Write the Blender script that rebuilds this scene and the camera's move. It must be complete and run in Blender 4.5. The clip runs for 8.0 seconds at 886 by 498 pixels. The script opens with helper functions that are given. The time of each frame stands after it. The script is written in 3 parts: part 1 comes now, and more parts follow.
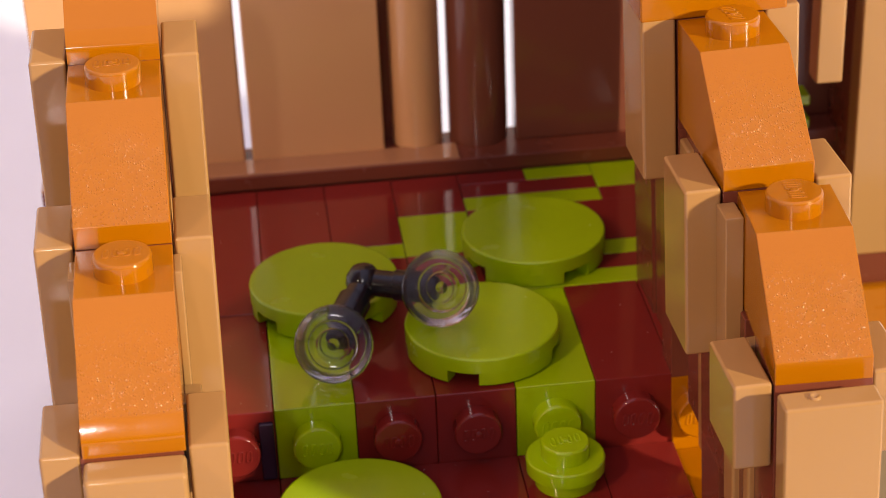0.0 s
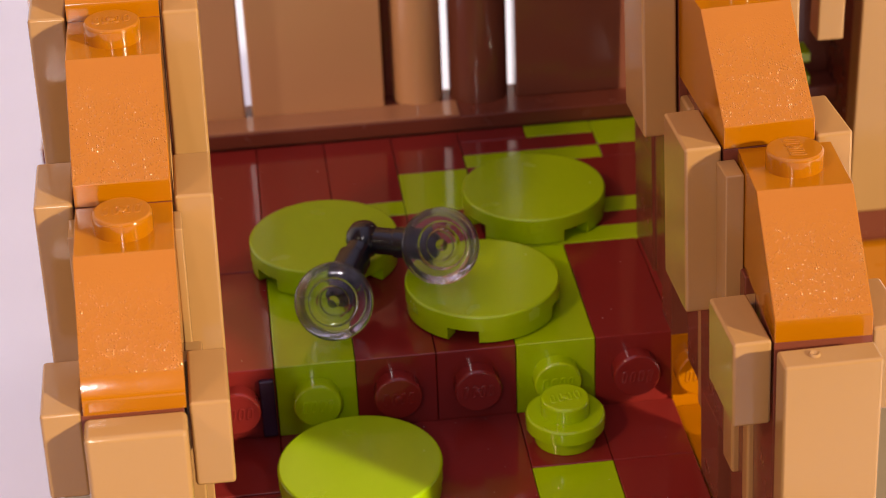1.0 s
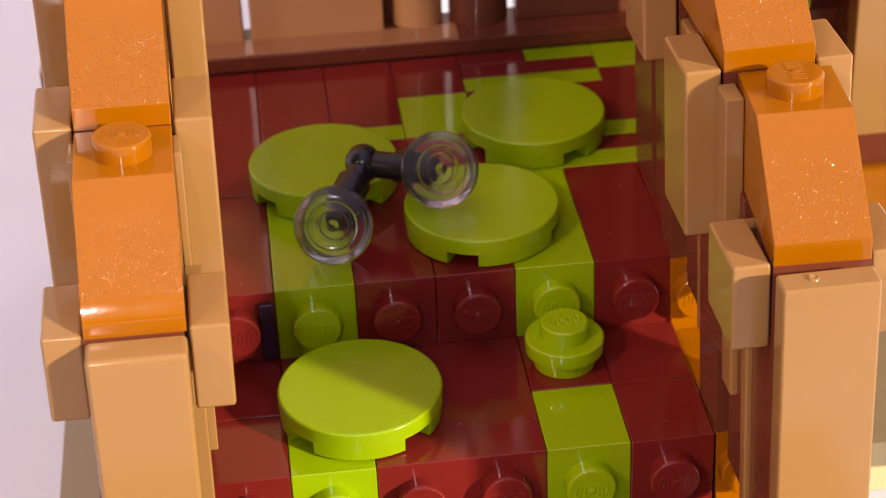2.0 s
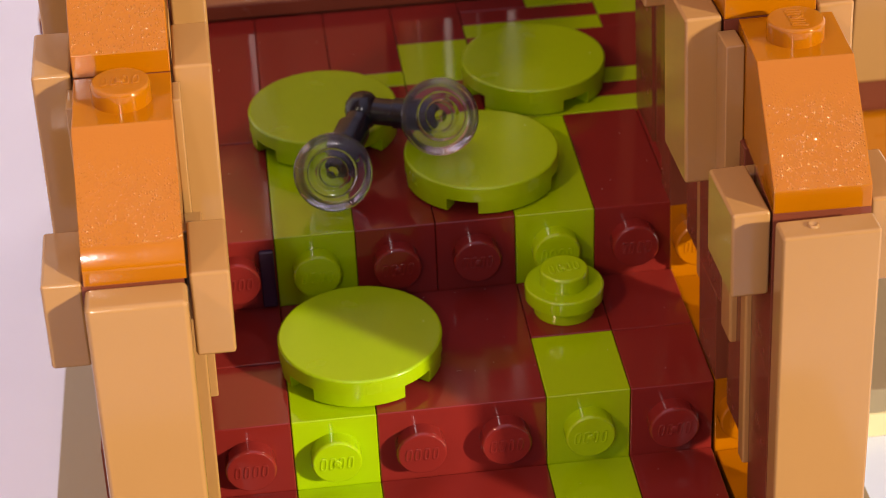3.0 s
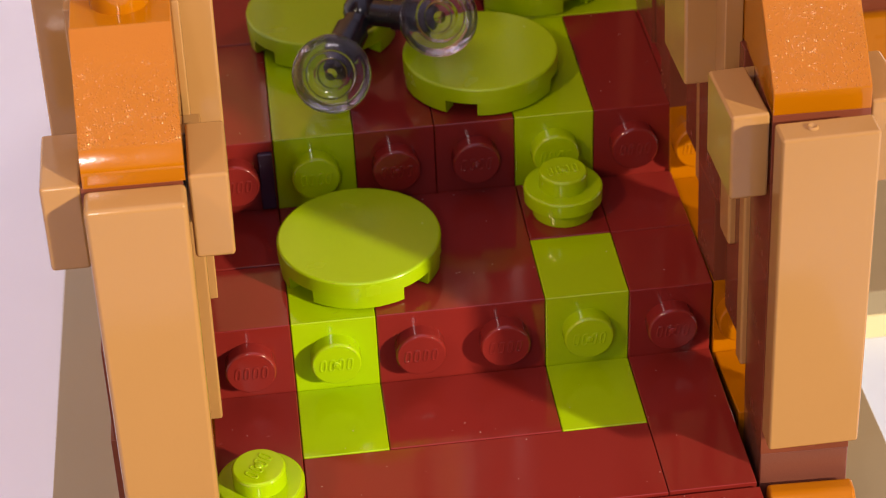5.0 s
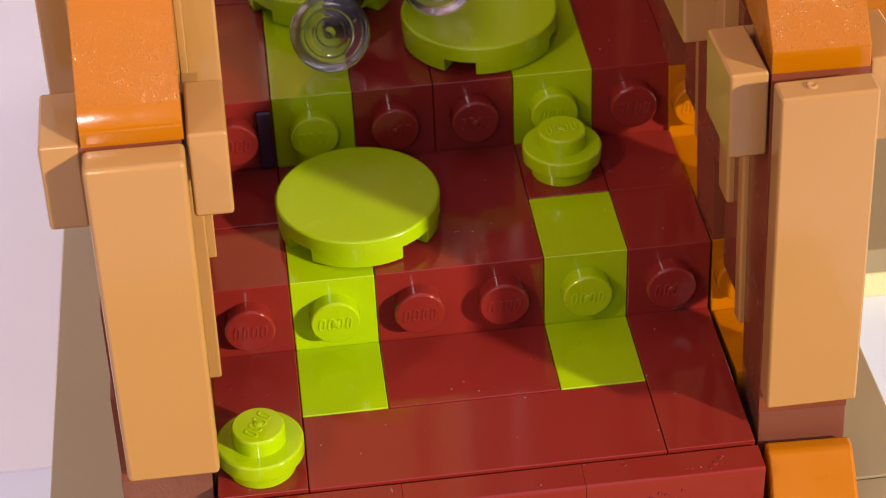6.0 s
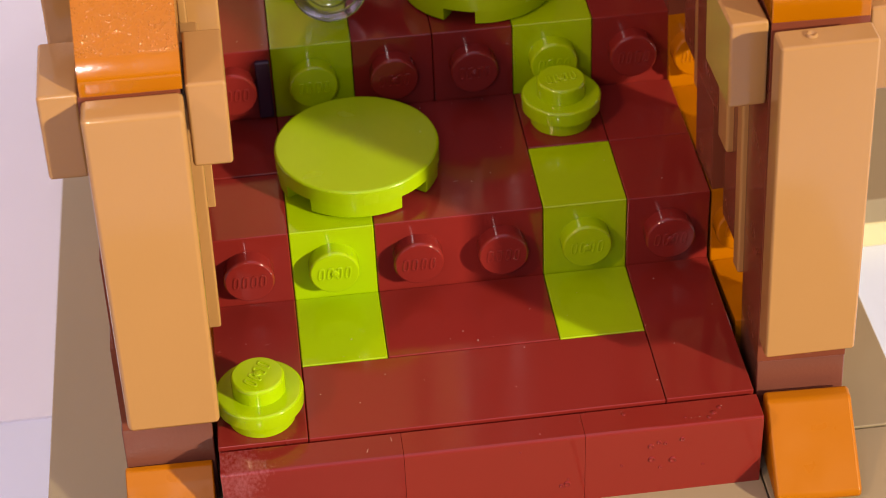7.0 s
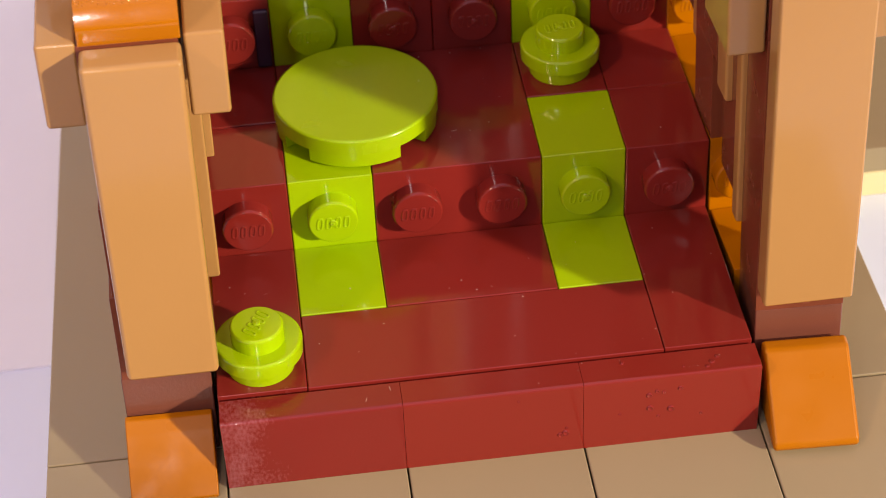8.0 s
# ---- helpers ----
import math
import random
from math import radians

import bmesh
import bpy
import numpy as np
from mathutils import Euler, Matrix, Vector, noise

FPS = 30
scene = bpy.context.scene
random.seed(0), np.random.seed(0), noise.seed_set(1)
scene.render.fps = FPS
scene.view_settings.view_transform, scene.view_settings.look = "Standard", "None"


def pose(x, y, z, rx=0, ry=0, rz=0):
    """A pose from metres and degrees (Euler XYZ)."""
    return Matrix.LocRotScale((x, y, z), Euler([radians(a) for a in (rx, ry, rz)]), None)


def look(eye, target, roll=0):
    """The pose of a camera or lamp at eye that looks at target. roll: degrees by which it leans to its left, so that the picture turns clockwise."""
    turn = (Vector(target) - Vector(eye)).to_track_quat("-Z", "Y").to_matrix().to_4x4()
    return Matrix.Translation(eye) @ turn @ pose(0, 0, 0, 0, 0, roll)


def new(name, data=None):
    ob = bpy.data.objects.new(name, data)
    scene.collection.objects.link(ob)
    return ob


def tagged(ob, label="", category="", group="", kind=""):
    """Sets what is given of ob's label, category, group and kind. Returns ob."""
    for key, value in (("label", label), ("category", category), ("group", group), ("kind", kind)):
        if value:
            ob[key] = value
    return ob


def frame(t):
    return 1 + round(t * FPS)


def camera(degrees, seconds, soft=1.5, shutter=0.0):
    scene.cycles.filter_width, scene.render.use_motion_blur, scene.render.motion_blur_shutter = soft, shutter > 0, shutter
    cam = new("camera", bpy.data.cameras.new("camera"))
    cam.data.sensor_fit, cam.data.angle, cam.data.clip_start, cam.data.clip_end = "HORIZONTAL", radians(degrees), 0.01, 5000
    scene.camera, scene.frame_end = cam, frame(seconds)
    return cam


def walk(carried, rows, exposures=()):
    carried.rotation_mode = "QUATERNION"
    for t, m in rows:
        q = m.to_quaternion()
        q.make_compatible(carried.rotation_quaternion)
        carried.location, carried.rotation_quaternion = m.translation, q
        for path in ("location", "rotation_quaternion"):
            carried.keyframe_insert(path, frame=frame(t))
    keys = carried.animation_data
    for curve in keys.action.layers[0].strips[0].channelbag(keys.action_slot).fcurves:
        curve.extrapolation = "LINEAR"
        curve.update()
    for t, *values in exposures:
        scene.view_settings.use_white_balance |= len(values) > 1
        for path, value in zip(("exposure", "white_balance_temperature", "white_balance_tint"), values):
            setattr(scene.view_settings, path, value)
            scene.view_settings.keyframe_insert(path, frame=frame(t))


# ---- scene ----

# Camera: it stands on one spot in front of the toy stairs and tilts down.
cam = camera(24.73, 8.0, 0.8)
EYE = (0.0089, -0.1290, 0.1243)
PATH = [
    (0.0, 61.323, 2.06, -6.725), (0.5, 60.727, 2.06, -6.720), (1.0, 60.115, 2.06, -6.722), (1.2, 59.214, 2.06, -6.725),
    (1.5, 58.619, 2.05, -6.728), (1.7, 58.377, 2.05, -6.732), (2.8, 56.743, 2.05, -6.738), (3.0, 56.456, 2.05, -6.742),
    (3.5, 55.670, 2.05, -6.745), (4.0, 54.955, 2.05, -6.752), (4.5, 54.317, 2.05, -6.765), (4.7, 54.063, 2.05, -6.770),
    (5.8, 52.724, 2.05, -6.815), (6.0, 52.512, 2.05, -6.825), (6.5, 51.884, 2.05, -6.845), (7.0, 51.085, 2.05, -6.855),
    (7.2, 50.643, 2.05, -6.860), (7.5, 50.117, 2.05, -6.876), (8.0, 49.647, 2.05, -6.905),
]
cam.data.dof.use_dof = True
cam.data.dof.focus_distance = 0.174
cam.data.dof.aperture_fstop = 70
walk(cam, [(t, pose(*EYE, rx, ry, rz)) for t, rx, ry, rz in PATH])

# ---------------------------------------------------------------- light
world = bpy.data.worlds.new("room_light")
scene.world = world
world.use_nodes = True
wn = world.node_tree
wn.nodes.clear()
w_out = wn.nodes.new("ShaderNodeOutputWorld")
w_bg = wn.nodes.new("ShaderNodeBackground")
w_ramp = wn.nodes.new("ShaderNodeValToRGB")
w_geo = wn.nodes.new("ShaderNodeTexCoord")
w_dot = wn.nodes.new("ShaderNodeVectorMath")
w_dot.operation = "DOT_PRODUCT"
w_dot.inputs[1].default_value = (-0.28, -0.03, 0.96)      # the room is brighter above and to the left
w_map = wn.nodes.new("ShaderNodeMapRange")
wn.links.new(w_geo.outputs["Generated"], w_dot.inputs[0])
wn.links.new(w_dot.outputs["Value"], w_map.inputs["Value"])
w_map.inputs["From Min"].default_value, w_map.inputs["From Max"].default_value = -1.0, 1.0
wn.links.new(w_map.outputs[0], w_ramp.inputs[0])
w_ramp.color_ramp.elements[0].color = (0.06, 0.052, 0.06, 1)
w_ramp.color_ramp.elements[0].position = 0.55
w_ramp.color_ramp.elements[1].color = (0.98, 0.82, 1.14, 1)
w_ramp.color_ramp.elements[1].position = 0.95
wn.links.new(w_ramp.outputs[0], w_bg.inputs["Color"])
w_bg.inputs["Strength"].default_value = 0.76
wn.links.new(w_bg.outputs[0], w_out.inputs["Surface"])


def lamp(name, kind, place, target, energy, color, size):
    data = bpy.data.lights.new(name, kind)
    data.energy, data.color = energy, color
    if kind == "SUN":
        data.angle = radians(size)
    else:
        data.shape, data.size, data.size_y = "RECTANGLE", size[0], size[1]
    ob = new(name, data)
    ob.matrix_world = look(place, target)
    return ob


# the low warm lamp on the right in front of the model
KEY = Vector((-0.73, 0.675, -0.40)).normalized()
lamp("key_lamp", "SUN", tuple(-KEY), (0, 0, 0), 5.5, (1.0, 0.86, 0.62), 2.6)
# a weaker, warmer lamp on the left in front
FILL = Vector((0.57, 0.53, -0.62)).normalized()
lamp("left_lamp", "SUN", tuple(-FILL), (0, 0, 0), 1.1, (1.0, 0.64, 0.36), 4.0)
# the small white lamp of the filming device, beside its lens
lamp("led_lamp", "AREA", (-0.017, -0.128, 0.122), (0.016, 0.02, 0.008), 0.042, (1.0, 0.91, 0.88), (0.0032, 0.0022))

# ---------------------------------------------------------------- materials


def nodes_of(name):
    m = bpy.data.materials.new(name)
    m.use_nodes = True
    n = m.node_tree
    return m, n, n.nodes["Principled BSDF"]


def noise_node(n, scale, detail=3.0, coords=None):
    t = n.nodes.new("ShaderNodeTexNoise")
    t.inputs["Scale"].default_value, t.inputs["Detail"].default_value = scale, detail
    if coords:
        n.links.new(coords, t.inputs["Vector"])
    return t


def plastic(name, color, rough=0.16, grain=0.0, spread=0.06, wear=0.0):
    """Moulded glossy plastic: faint colour drift, finger smudges in the gloss, hair scratches; grain: the coarse skin of a slope."""
    m, n, p = nodes_of(name)
    tc = n.nodes.new("ShaderNodeTexCoord")
    info = n.nodes.new("ShaderNodeObjectInfo")
    big = noise_node(n, 90, 2, tc.outputs["Object"])
    add = n.nodes.new("ShaderNodeMath")
    add.operation = "ADD"
    n.links.new(big.outputs["Fac"], add.inputs[0])
    n.links.new(info.outputs["Random"], add.inputs[1])
    rng = n.nodes.new("ShaderNodeMapRange")
    rng.inputs["From Max"].default_value = 2.0
    rng.inputs["To Min"].default_value, rng.inputs["To Max"].default_value = 1 - spread, 1 + spread
    n.links.new(add.outputs[0], rng.inputs["Value"])
    hsv = n.nodes.new("ShaderNodeHueSaturation")
    hsv.inputs["Color"].default_value = (*color, 1)
    n.links.new(rng.outputs[0], hsv.inputs["Value"])
    n.links.new(hsv.outputs[0], p.inputs["Base Color"])
    smudge = noise_node(n, 350, 4, tc.outputs["Object"])
    rr = n.nodes.new("ShaderNodeMapRange")
    rr.inputs["From Min"].default_value, rr.inputs["From Max"].default_value = 0.3, 0.75
    rr.inputs["To Min"].default_value, rr.inputs["To Max"].default_value = rough * 0.75, rough * 1.5
    n.links.new(smudge.outputs["Fac"], rr.inputs["Value"])
    n.links.new(rr.outputs[0], p.inputs["Roughness"])
    p.inputs["IOR"].default_value = 1.5
    bump = n.nodes.new("ShaderNodeBump")
    if grain:
        skin = n.nodes.new("ShaderNodeTexVoronoi")      # small raised specks of uneven size, sparse on a smooth ground
        skin.inputs["Scale"].default_value = 4900
        n.links.new(tc.outputs["Object"], skin.inputs["Vector"])
        lot = n.nodes.new("ShaderNodeSeparateColor")
        n.links.new(skin.outputs["Color"], lot.inputs[0])
        reach = n.nodes.new("ShaderNodeMapRange")
        reach.inputs["From Min"].default_value = 0.1
        reach.inputs["To Min"].default_value, reach.inputs["To Max"].default_value = 0.12, 0.80
        n.links.new(lot.outputs[0], reach.inputs["Value"])
        dome = n.nodes.new("ShaderNodeMapRange")
        dome.interpolation_type = "SMOOTHSTEP"
        n.links.new(skin.outputs["Distance"], dome.inputs["Value"])
        n.links.new(reach.outputs[0], dome.inputs["From Max"])
        dome.inputs["To Min"].default_value, dome.inputs["To Max"].default_value = 1.0, 0.0
        n.links.new(dome.outputs[0], bump.inputs["Height"])
        bump.inputs["Distance"].default_value = 0.000055
        place = n.nodes.new("ShaderNodeSeparateXYZ")
        n.links.new(tc.outputs["Object"], place.inputs[0])
        fade = n.nodes.new("ShaderNodeMapRange")      # the moulded skin is coarsest low on the slope
        fade.inputs["From Min"].default_value, fade.inputs["From Max"].default_value = 0.0062, 0.0092
        fade.inputs["To Min"].default_value, fade.inputs["To Max"].default_value = grain, 0.0
        n.links.new(place.outputs["Z"], fade.inputs["Value"])
        n.links.new(fade.outputs[0], bump.inputs["Strength"])
    elif wear:
        rub = noise_node(n, 3000, 5, tc.outputs["Object"])
        n.links.new(rub.outputs["Fac"], bump.inputs["Height"])
        bump.inputs["Strength"].default_value, bump.inputs["Distance"].default_value = 1.0, wear
    else:
        wave = noise_node(n, 160, 2, tc.outputs["Object"])
        n.links.new(wave.outputs["Fac"], bump.inputs["Height"])
        bump.inputs["Strength"].default_value, bump.inputs["Distance"].default_value = 0.006, 0.0002
    n.links.new(bump.outputs[0], p.inputs["Normal"])
    return m


ORANGE = plastic("orange_plastic", (0.365, 0.116, 0.0003), 0.09)
ORANGE_SATIN = plastic("satin_orange_plastic", (0.365, 0.116, 0.0003), 0.075, wear=0.000003)
ORANGE_DULL = plastic("dull_orange_plastic", (0.375, 0.12, 0.0004), 0.36)
ORANGE_GRAIN = plastic("orange_grained_plastic", (0.365, 0.116, 0.0003), 0.11, grain=1.0)
TAN_WORN = plastic("worn_tan_plastic", (0.376, 0.198, 0.066), 0.10, wear=0.000006)
TAN = plastic("tan_plastic", (0.376, 0.198, 0.066), 0.12)
BROWN = plastic("reddish_brown_plastic", (0.165, 0.042, 0.021), 0.2)
DARK_RED = plastic("dark_red_plastic", (0.184, 0.0158, 0.0120), 0.085)
DARK_RED_GLOSS = plastic("glossy_dark_red_plastic", (0.188, 0.017, 0.0138), 0.03)
DARK_RED_WORN = plastic("worn_dark_red_plastic", (0.190, 0.0166, 0.0115), 0.08, wear=0.000008)
DARK_RED_SCUFFED = plastic("scuffed_dark_red_plastic", (0.174, 0.0150, 0.0118), 0.2)


def scuffed(name, color, pale, x0, x1):
    """Worn plastic, one end rubbed in short upright scratches from x0 to x1 metres along the piece; their lamp glints
    are painted in the pale colour.
    """
    m = plastic(name, color, 0.08, wear=0.000012)
    n = m.node_tree
    p = n.nodes["Principled BSDF"]
    tc = n.nodes.new("ShaderNodeTexCoord")
    stretch = n.nodes.new("ShaderNodeMapping")
    stretch.inputs["Scale"].default_value = (1.5, 1.0, 0.9)
    n.links.new(tc.outputs["Object"], stretch.inputs["Vector"])
    scratch = noise_node(n, 2400, 6, stretch.outputs[0])
    blot = noise_node(n, 330, 2, tc.outputs["Object"])
    place = n.nodes.new("ShaderNodeSeparateXYZ")
    n.links.new(tc.outputs["Object"], place.inputs[0])
    end = n.nodes.new("ShaderNodeMapRange")
    end.interpolation_type = "SMOOTHSTEP"
    end.inputs["From Min"].default_value, end.inputs["From Max"].default_value = x0, x1
    end.inputs["To Min"].default_value, end.inputs["To Max"].default_value = 0.62, 0.12
    n.links.new(place.outputs["X"], end.inputs["Value"])
    total = n.nodes.new("ShaderNodeMath")
    total.operation = "ADD"
    n.links.new(scratch.outputs["Fac"], total.inputs[0])
    n.links.new(end.outputs[0], total.inputs[1])
    total2 = n.nodes.new("ShaderNodeMath")
    total2.operation = "MULTIPLY_ADD"
    total2.inputs[1].default_value = 0.7
    n.links.new(blot.outputs["Fac"], total2.inputs[0])
    n.links.new(total.outputs[0], total2.inputs[2])
    mask = n.nodes.new("ShaderNodeMapRange")
    mask.inputs["From Min"].default_value, mask.inputs["From Max"].default_value = 1.28, 2.15
    n.links.new(total2.outputs[0], mask.inputs["Value"])
    mix = n.nodes.new("ShaderNodeMix")
    mix.data_type = "RGBA"
    old = p.inputs["Base Color"].links[0].from_socket
    n.links.new(mask.outputs[0], mix.inputs[0])
    n.links.new(old, mix.inputs[6])
    mix.inputs[7].default_value = (*pale, 1)
    n.links.new(mix.outputs[2], p.inputs["Base Color"])
    return m


# scuffed end whose pale colour also holds the small lamp's glints
DARK_RED_RUBBED_GLINTS = scuffed("rubbed_glinting_dark_red_plastic", (0.18, 0.0155, 0.0125), (0.34, 0.105, 0.12), 0.0010, 0.0078)
# rubbed brown; the foot bricks' pale violet sheen is mixed into its colour
BROWN_WORN_SHEEN = plastic("worn_brown_sheen_plastic", (0.152, 0.050, 0.034), 0.12, wear=0.00002)
LIME = plastic("lime_plastic", (0.305, 0.455, 0.0006), 0.085)
LIME_SATIN = plastic("satin_lime_plastic", (0.305, 0.455, 0.0006), 0.2)
DARK_BROWN = plastic("dark_brown_plastic", (0.155, 0.049, 0.028), 0.12)
NOUGAT = plastic("medium_brown_plastic", (0.60, 0.325, 0.14), 0.16)
SILL_BROWN = plastic("worn_sill_plastic", (0.40, 0.19, 0.085), 0.10)
CREAM = plastic("cream_plastic", (0.72, 0.62, 0.36), 0.2)
DARK_TAN = plastic("dark_tan_plastic", (0.305, 0.243, 0.145), 0.10)
VIOLET = plastic("dark_violet_plastic", (0.035, 0.016, 0.036), 0.14)
BLACK = plastic("black_plastic", (0.008, 0.008, 0.011), 0.2)

ORANGE_GRAIN.node_tree.nodes["Principled BSDF"].inputs["Specular IOR Level"].default_value = 0.55
ORANGE_DULL.node_tree.nodes["Principled BSDF"].inputs["Specular IOR Level"].default_value = 0.2
BROWN.node_tree.nodes["Principled BSDF"].inputs["IOR"].default_value = 1.36

CLEAR, _n, _p = nodes_of("clear_plastic")
_p.inputs["Base Color"].default_value = (0.90, 0.87, 0.90, 1)
_p.inputs["Transmission Weight"].default_value = 1.0
_p.inputs["Roughness"].default_value = 0.02
_p.inputs["IOR"].default_value = 1.38
_p.inputs["Alpha"].default_value = 0.85


def matte(name, color, rough, scale):
    m, n, p = nodes_of(name)
    tc = n.nodes.new("ShaderNodeTexCoord")
    t = noise_node(n, scale, 4, tc.outputs["Object"])
    ramp = n.nodes.new("ShaderNodeValToRGB")
    ramp.color_ramp.elements[0].color = (*[c * 0.95 for c in color], 1)
    ramp.color_ramp.elements[1].color = (*color, 1)
    n.links.new(t.outputs["Fac"], ramp.inputs[0])
    n.links.new(ramp.outputs[0], p.inputs["Base Color"])
    p.inputs["Roughness"].default_value = rough
    return m


TABLE = matte("white_table_paint", (0.72, 0.79, 0.96), 0.35, 30)
PAPER = matte("white_paper", (0.80, 0.82, 0.92), 0.7, 60)
BLOCKER_BROWN = matte("brown_light_blocker", (0.42, 0.30, 0.19), 0.8, 120)
FLOOR = matte("grey_floor", (0.30, 0.28, 0.27), 0.6, 8)
WALL = matte("white_wall_paint", (0.62, 0.59, 0.64), 0.8, 6)

# ---------------------------------------------------------------- mesh helpers (all sizes below in millimetres)
MM = 0.001
STORE = {}


def level_normals(me):
    """Broad faces stay truly flat and the rounded edges between them turn smoothly."""
    around = [[] for _ in me.vertices]
    for p in me.polygons:
        for v in p.vertices:
            around[v].append((p.normal.copy(), (p.area * 1e6) ** 1.5))
    out = []
    for p in me.polygons:
        for v in p.vertices:
            acc = Vector((0, 0, 0))
            for nrm, wgt in around[v]:
                if nrm.dot(p.normal) > 0.5:
                    acc += nrm * wgt
            out.append(acc.normalized() if acc.length > 0 else p.normal.copy())
    me.normals_split_custom_set(out)


def mesh_of(key, bm, mats):
    me = bpy.data.meshes.new(key)
    bm.to_mesh(me)
    bm.free()
    me.transform(Matrix.Scale(MM, 4))
    for m in mats:
        me.materials.append(m)
    level_normals(me)
    return me


def smooth(bm, angle=30):
    bm.normal_update()
    for fc in bm.faces:
        fc.smooth = True
    for e in bm.edges:
        if len(e.link_faces) == 2 and e.calc_face_angle(0) > radians(angle):
            e.smooth = False


def box_bm(sx, sy, sz, bev=0.22, seg=2):
    """A block with its lower front left corner at the origin and soft moulded edges."""
    bm = bmesh.new()
    bmesh.ops.create_cube(bm, size=1)
    for v in bm.verts:
        v.co = Vector(((v.co.x + 0.5) * sx, (v.co.y + 0.5) * sy, (v.co.z + 0.5) * sz))
    if bev:
        bmesh.ops.bevel(bm, geom=list(bm.edges), offset=bev, segments=seg, affect="EDGES", profile=0.5)
    smooth(bm, 60)
    return bm


def prism_bm(profile, sx, bev=0.2, seg=2):
    """An outline in y and z drawn out along x."""
    bm = bmesh.new()
    a = [bm.verts.new((0, y, z)) for y, z in profile]
    b = [bm.verts.new((sx, y, z)) for y, z in profile]
    bm.faces.new(a[::-1])
    bm.faces.new(b)
    k = len(profile)
    for i in range(k):
        bm.faces.new((a[i], a[(i + 1) % k], b[(i + 1) % k], b[i]))
    bmesh.ops.recalc_face_normals(bm, faces=bm.faces)
    if bev:
        bmesh.ops.bevel(bm, geom=list(bm.edges), offset=bev, segments=seg, affect="EDGES", profile=0.5)
    smooth(bm, 60)
    return bm


def lathe_bm(profile, seg=40):
    """A closed outline in radius and z turned round the z axis."""
    bm = bmesh.new()
    rings = []
    for r, z in profile:
        if r < 1e-6:
            rings.append([bm.verts.new((0, 0, z))])
        else:
            rings.append([bm.verts.new((r * math.cos(2 * math.pi * i / seg), r * math.sin(2 * math.pi * i / seg), z)) for i in range(seg)])
    for a, b in zip(rings, rings[1:]):
        for i in range(seg):
            j = (i + 1) % seg
            if len(a) == 1:
                bm.faces.new((a[0], b[j], b[i]))
            elif len(b) == 1:
                bm.faces.new((a[i], a[j], b[0]))
            else:
                bm.faces.new((a[i], a[j], b[j], b[i]))
    bmesh.ops.recalc_face_normals(bm, faces=bm.faces)
    smooth(bm, 40)
    return bm


def join(bm, other, m=Matrix()):
    me = bpy.data.meshes.new("joined")
    other.to_mesh(me)
    other.free()
    me.transform(m)
    bm.from_mesh(me)
    bpy.data.meshes.remove(me)


def thing(name, label, category, group="", kind="", at=None):
    ob = new(name)
    ob.empty_display_size = 0.004
    if at is not None:
        ob.matrix_world = at
    return tagged(ob, label, category, group, kind)


def put(name, mesh, parent, x=0.0, y=0.0, z=0.0, turn=None, label=""):
    """One mesh as a part of parent, in the parent's own millimetres."""
    ob = new(name, mesh)
    ob.parent = parent
    m = Matrix.Translation((x * MM, y * MM, z * MM))
    ob.matrix_local = m @ turn if turn is not None else m
    return tagged(ob, label) if label else ob


def part(name, bm, material, parent, label=""):
    return put(name, mesh_of(name, bm, [material]), parent, label=label)


def block(sx, sy, sz, material, bev=0.22):
    key = ("block", round(sx, 2), round(sy, 2), round(sz, 2), material.name, bev)
    if key not in STORE:
        STORE[key] = mesh_of("block", box_bm(sx, sy, sz, bev), [material])
    return STORE[key]


def ring_bm(w, h, stroke, z0, z1, lean):
    """A raised upright oval of thin strokes, leaning a little: one of the four plain marks on a knob."""
    bm = bmesh.new()
    rings = []
    for grow, z in ((0.0, z0), (0.0, z1 - 0.03), (-0.3, z1), (-0.7, z1), (-1.0, z1 - 0.03), (-1.0, z0)):
        ring = []
        for i in range(16):
            a = 2 * math.pi * i / 16
            c, q = math.cos(a), math.sin(a)
            x = math.copysign(abs(c) ** 0.6, c) * (w / 2 + grow * stroke)
            y = math.copysign(abs(q) ** 0.6, q) * (h / 2 + grow * stroke)
            ring.append(bm.verts.new((x + lean * y, y, z)))
        rings.append(ring)
    for p, q in zip(rings, rings[1:]):
        for i in range(16):
            bm.faces.new((p[i], p[(i + 1) % 16], q[(i + 1) % 16], q[i]))
    bmesh.ops.recalc_face_normals(bm, faces=bm.faces)
    return bm


def stud_mesh(material, dotted=True):
    """A round knob 4.8 wide and 1.7 high with a soft rim, four raised plain marks and, on some, a moulding point."""
    key = ("stud", material.name, dotted)
    if key not in STORE:
        bm = lathe_bm([(0, -0.3), (2.4, -0.3), (2.4, 1.36), (2.37, 1.5), (2.29, 1.62), (2.15, 1.7), (0, 1.7)], 48)
        for x, w in ((-1.25, 0.62), (-0.43, 0.60), (0.43, 0.66), (1.27, 0.66)):
            join(bm, ring_bm(w, 1.42, 0.19, 1.66, 1.775, 0.13), Matrix.Translation((x, 0, 0)))
        if dotted:
            join(bm, lathe_bm([(0.40, 1.66), (0.38, 1.78), (0.30, 1.83), (0.22, 1.80), (0.12, 1.84), (0, 1.86)], 16))
        STORE[key] = mesh_of("stud", bm, [material])
    return STORE[key]


FRONT = pose(0, 0, 0, 90, 0, 0)          # a knob that points forwards
FRONT_TURNED = pose(0, 0, 0, 90, 180, 0)
rnd = random.Random(7)


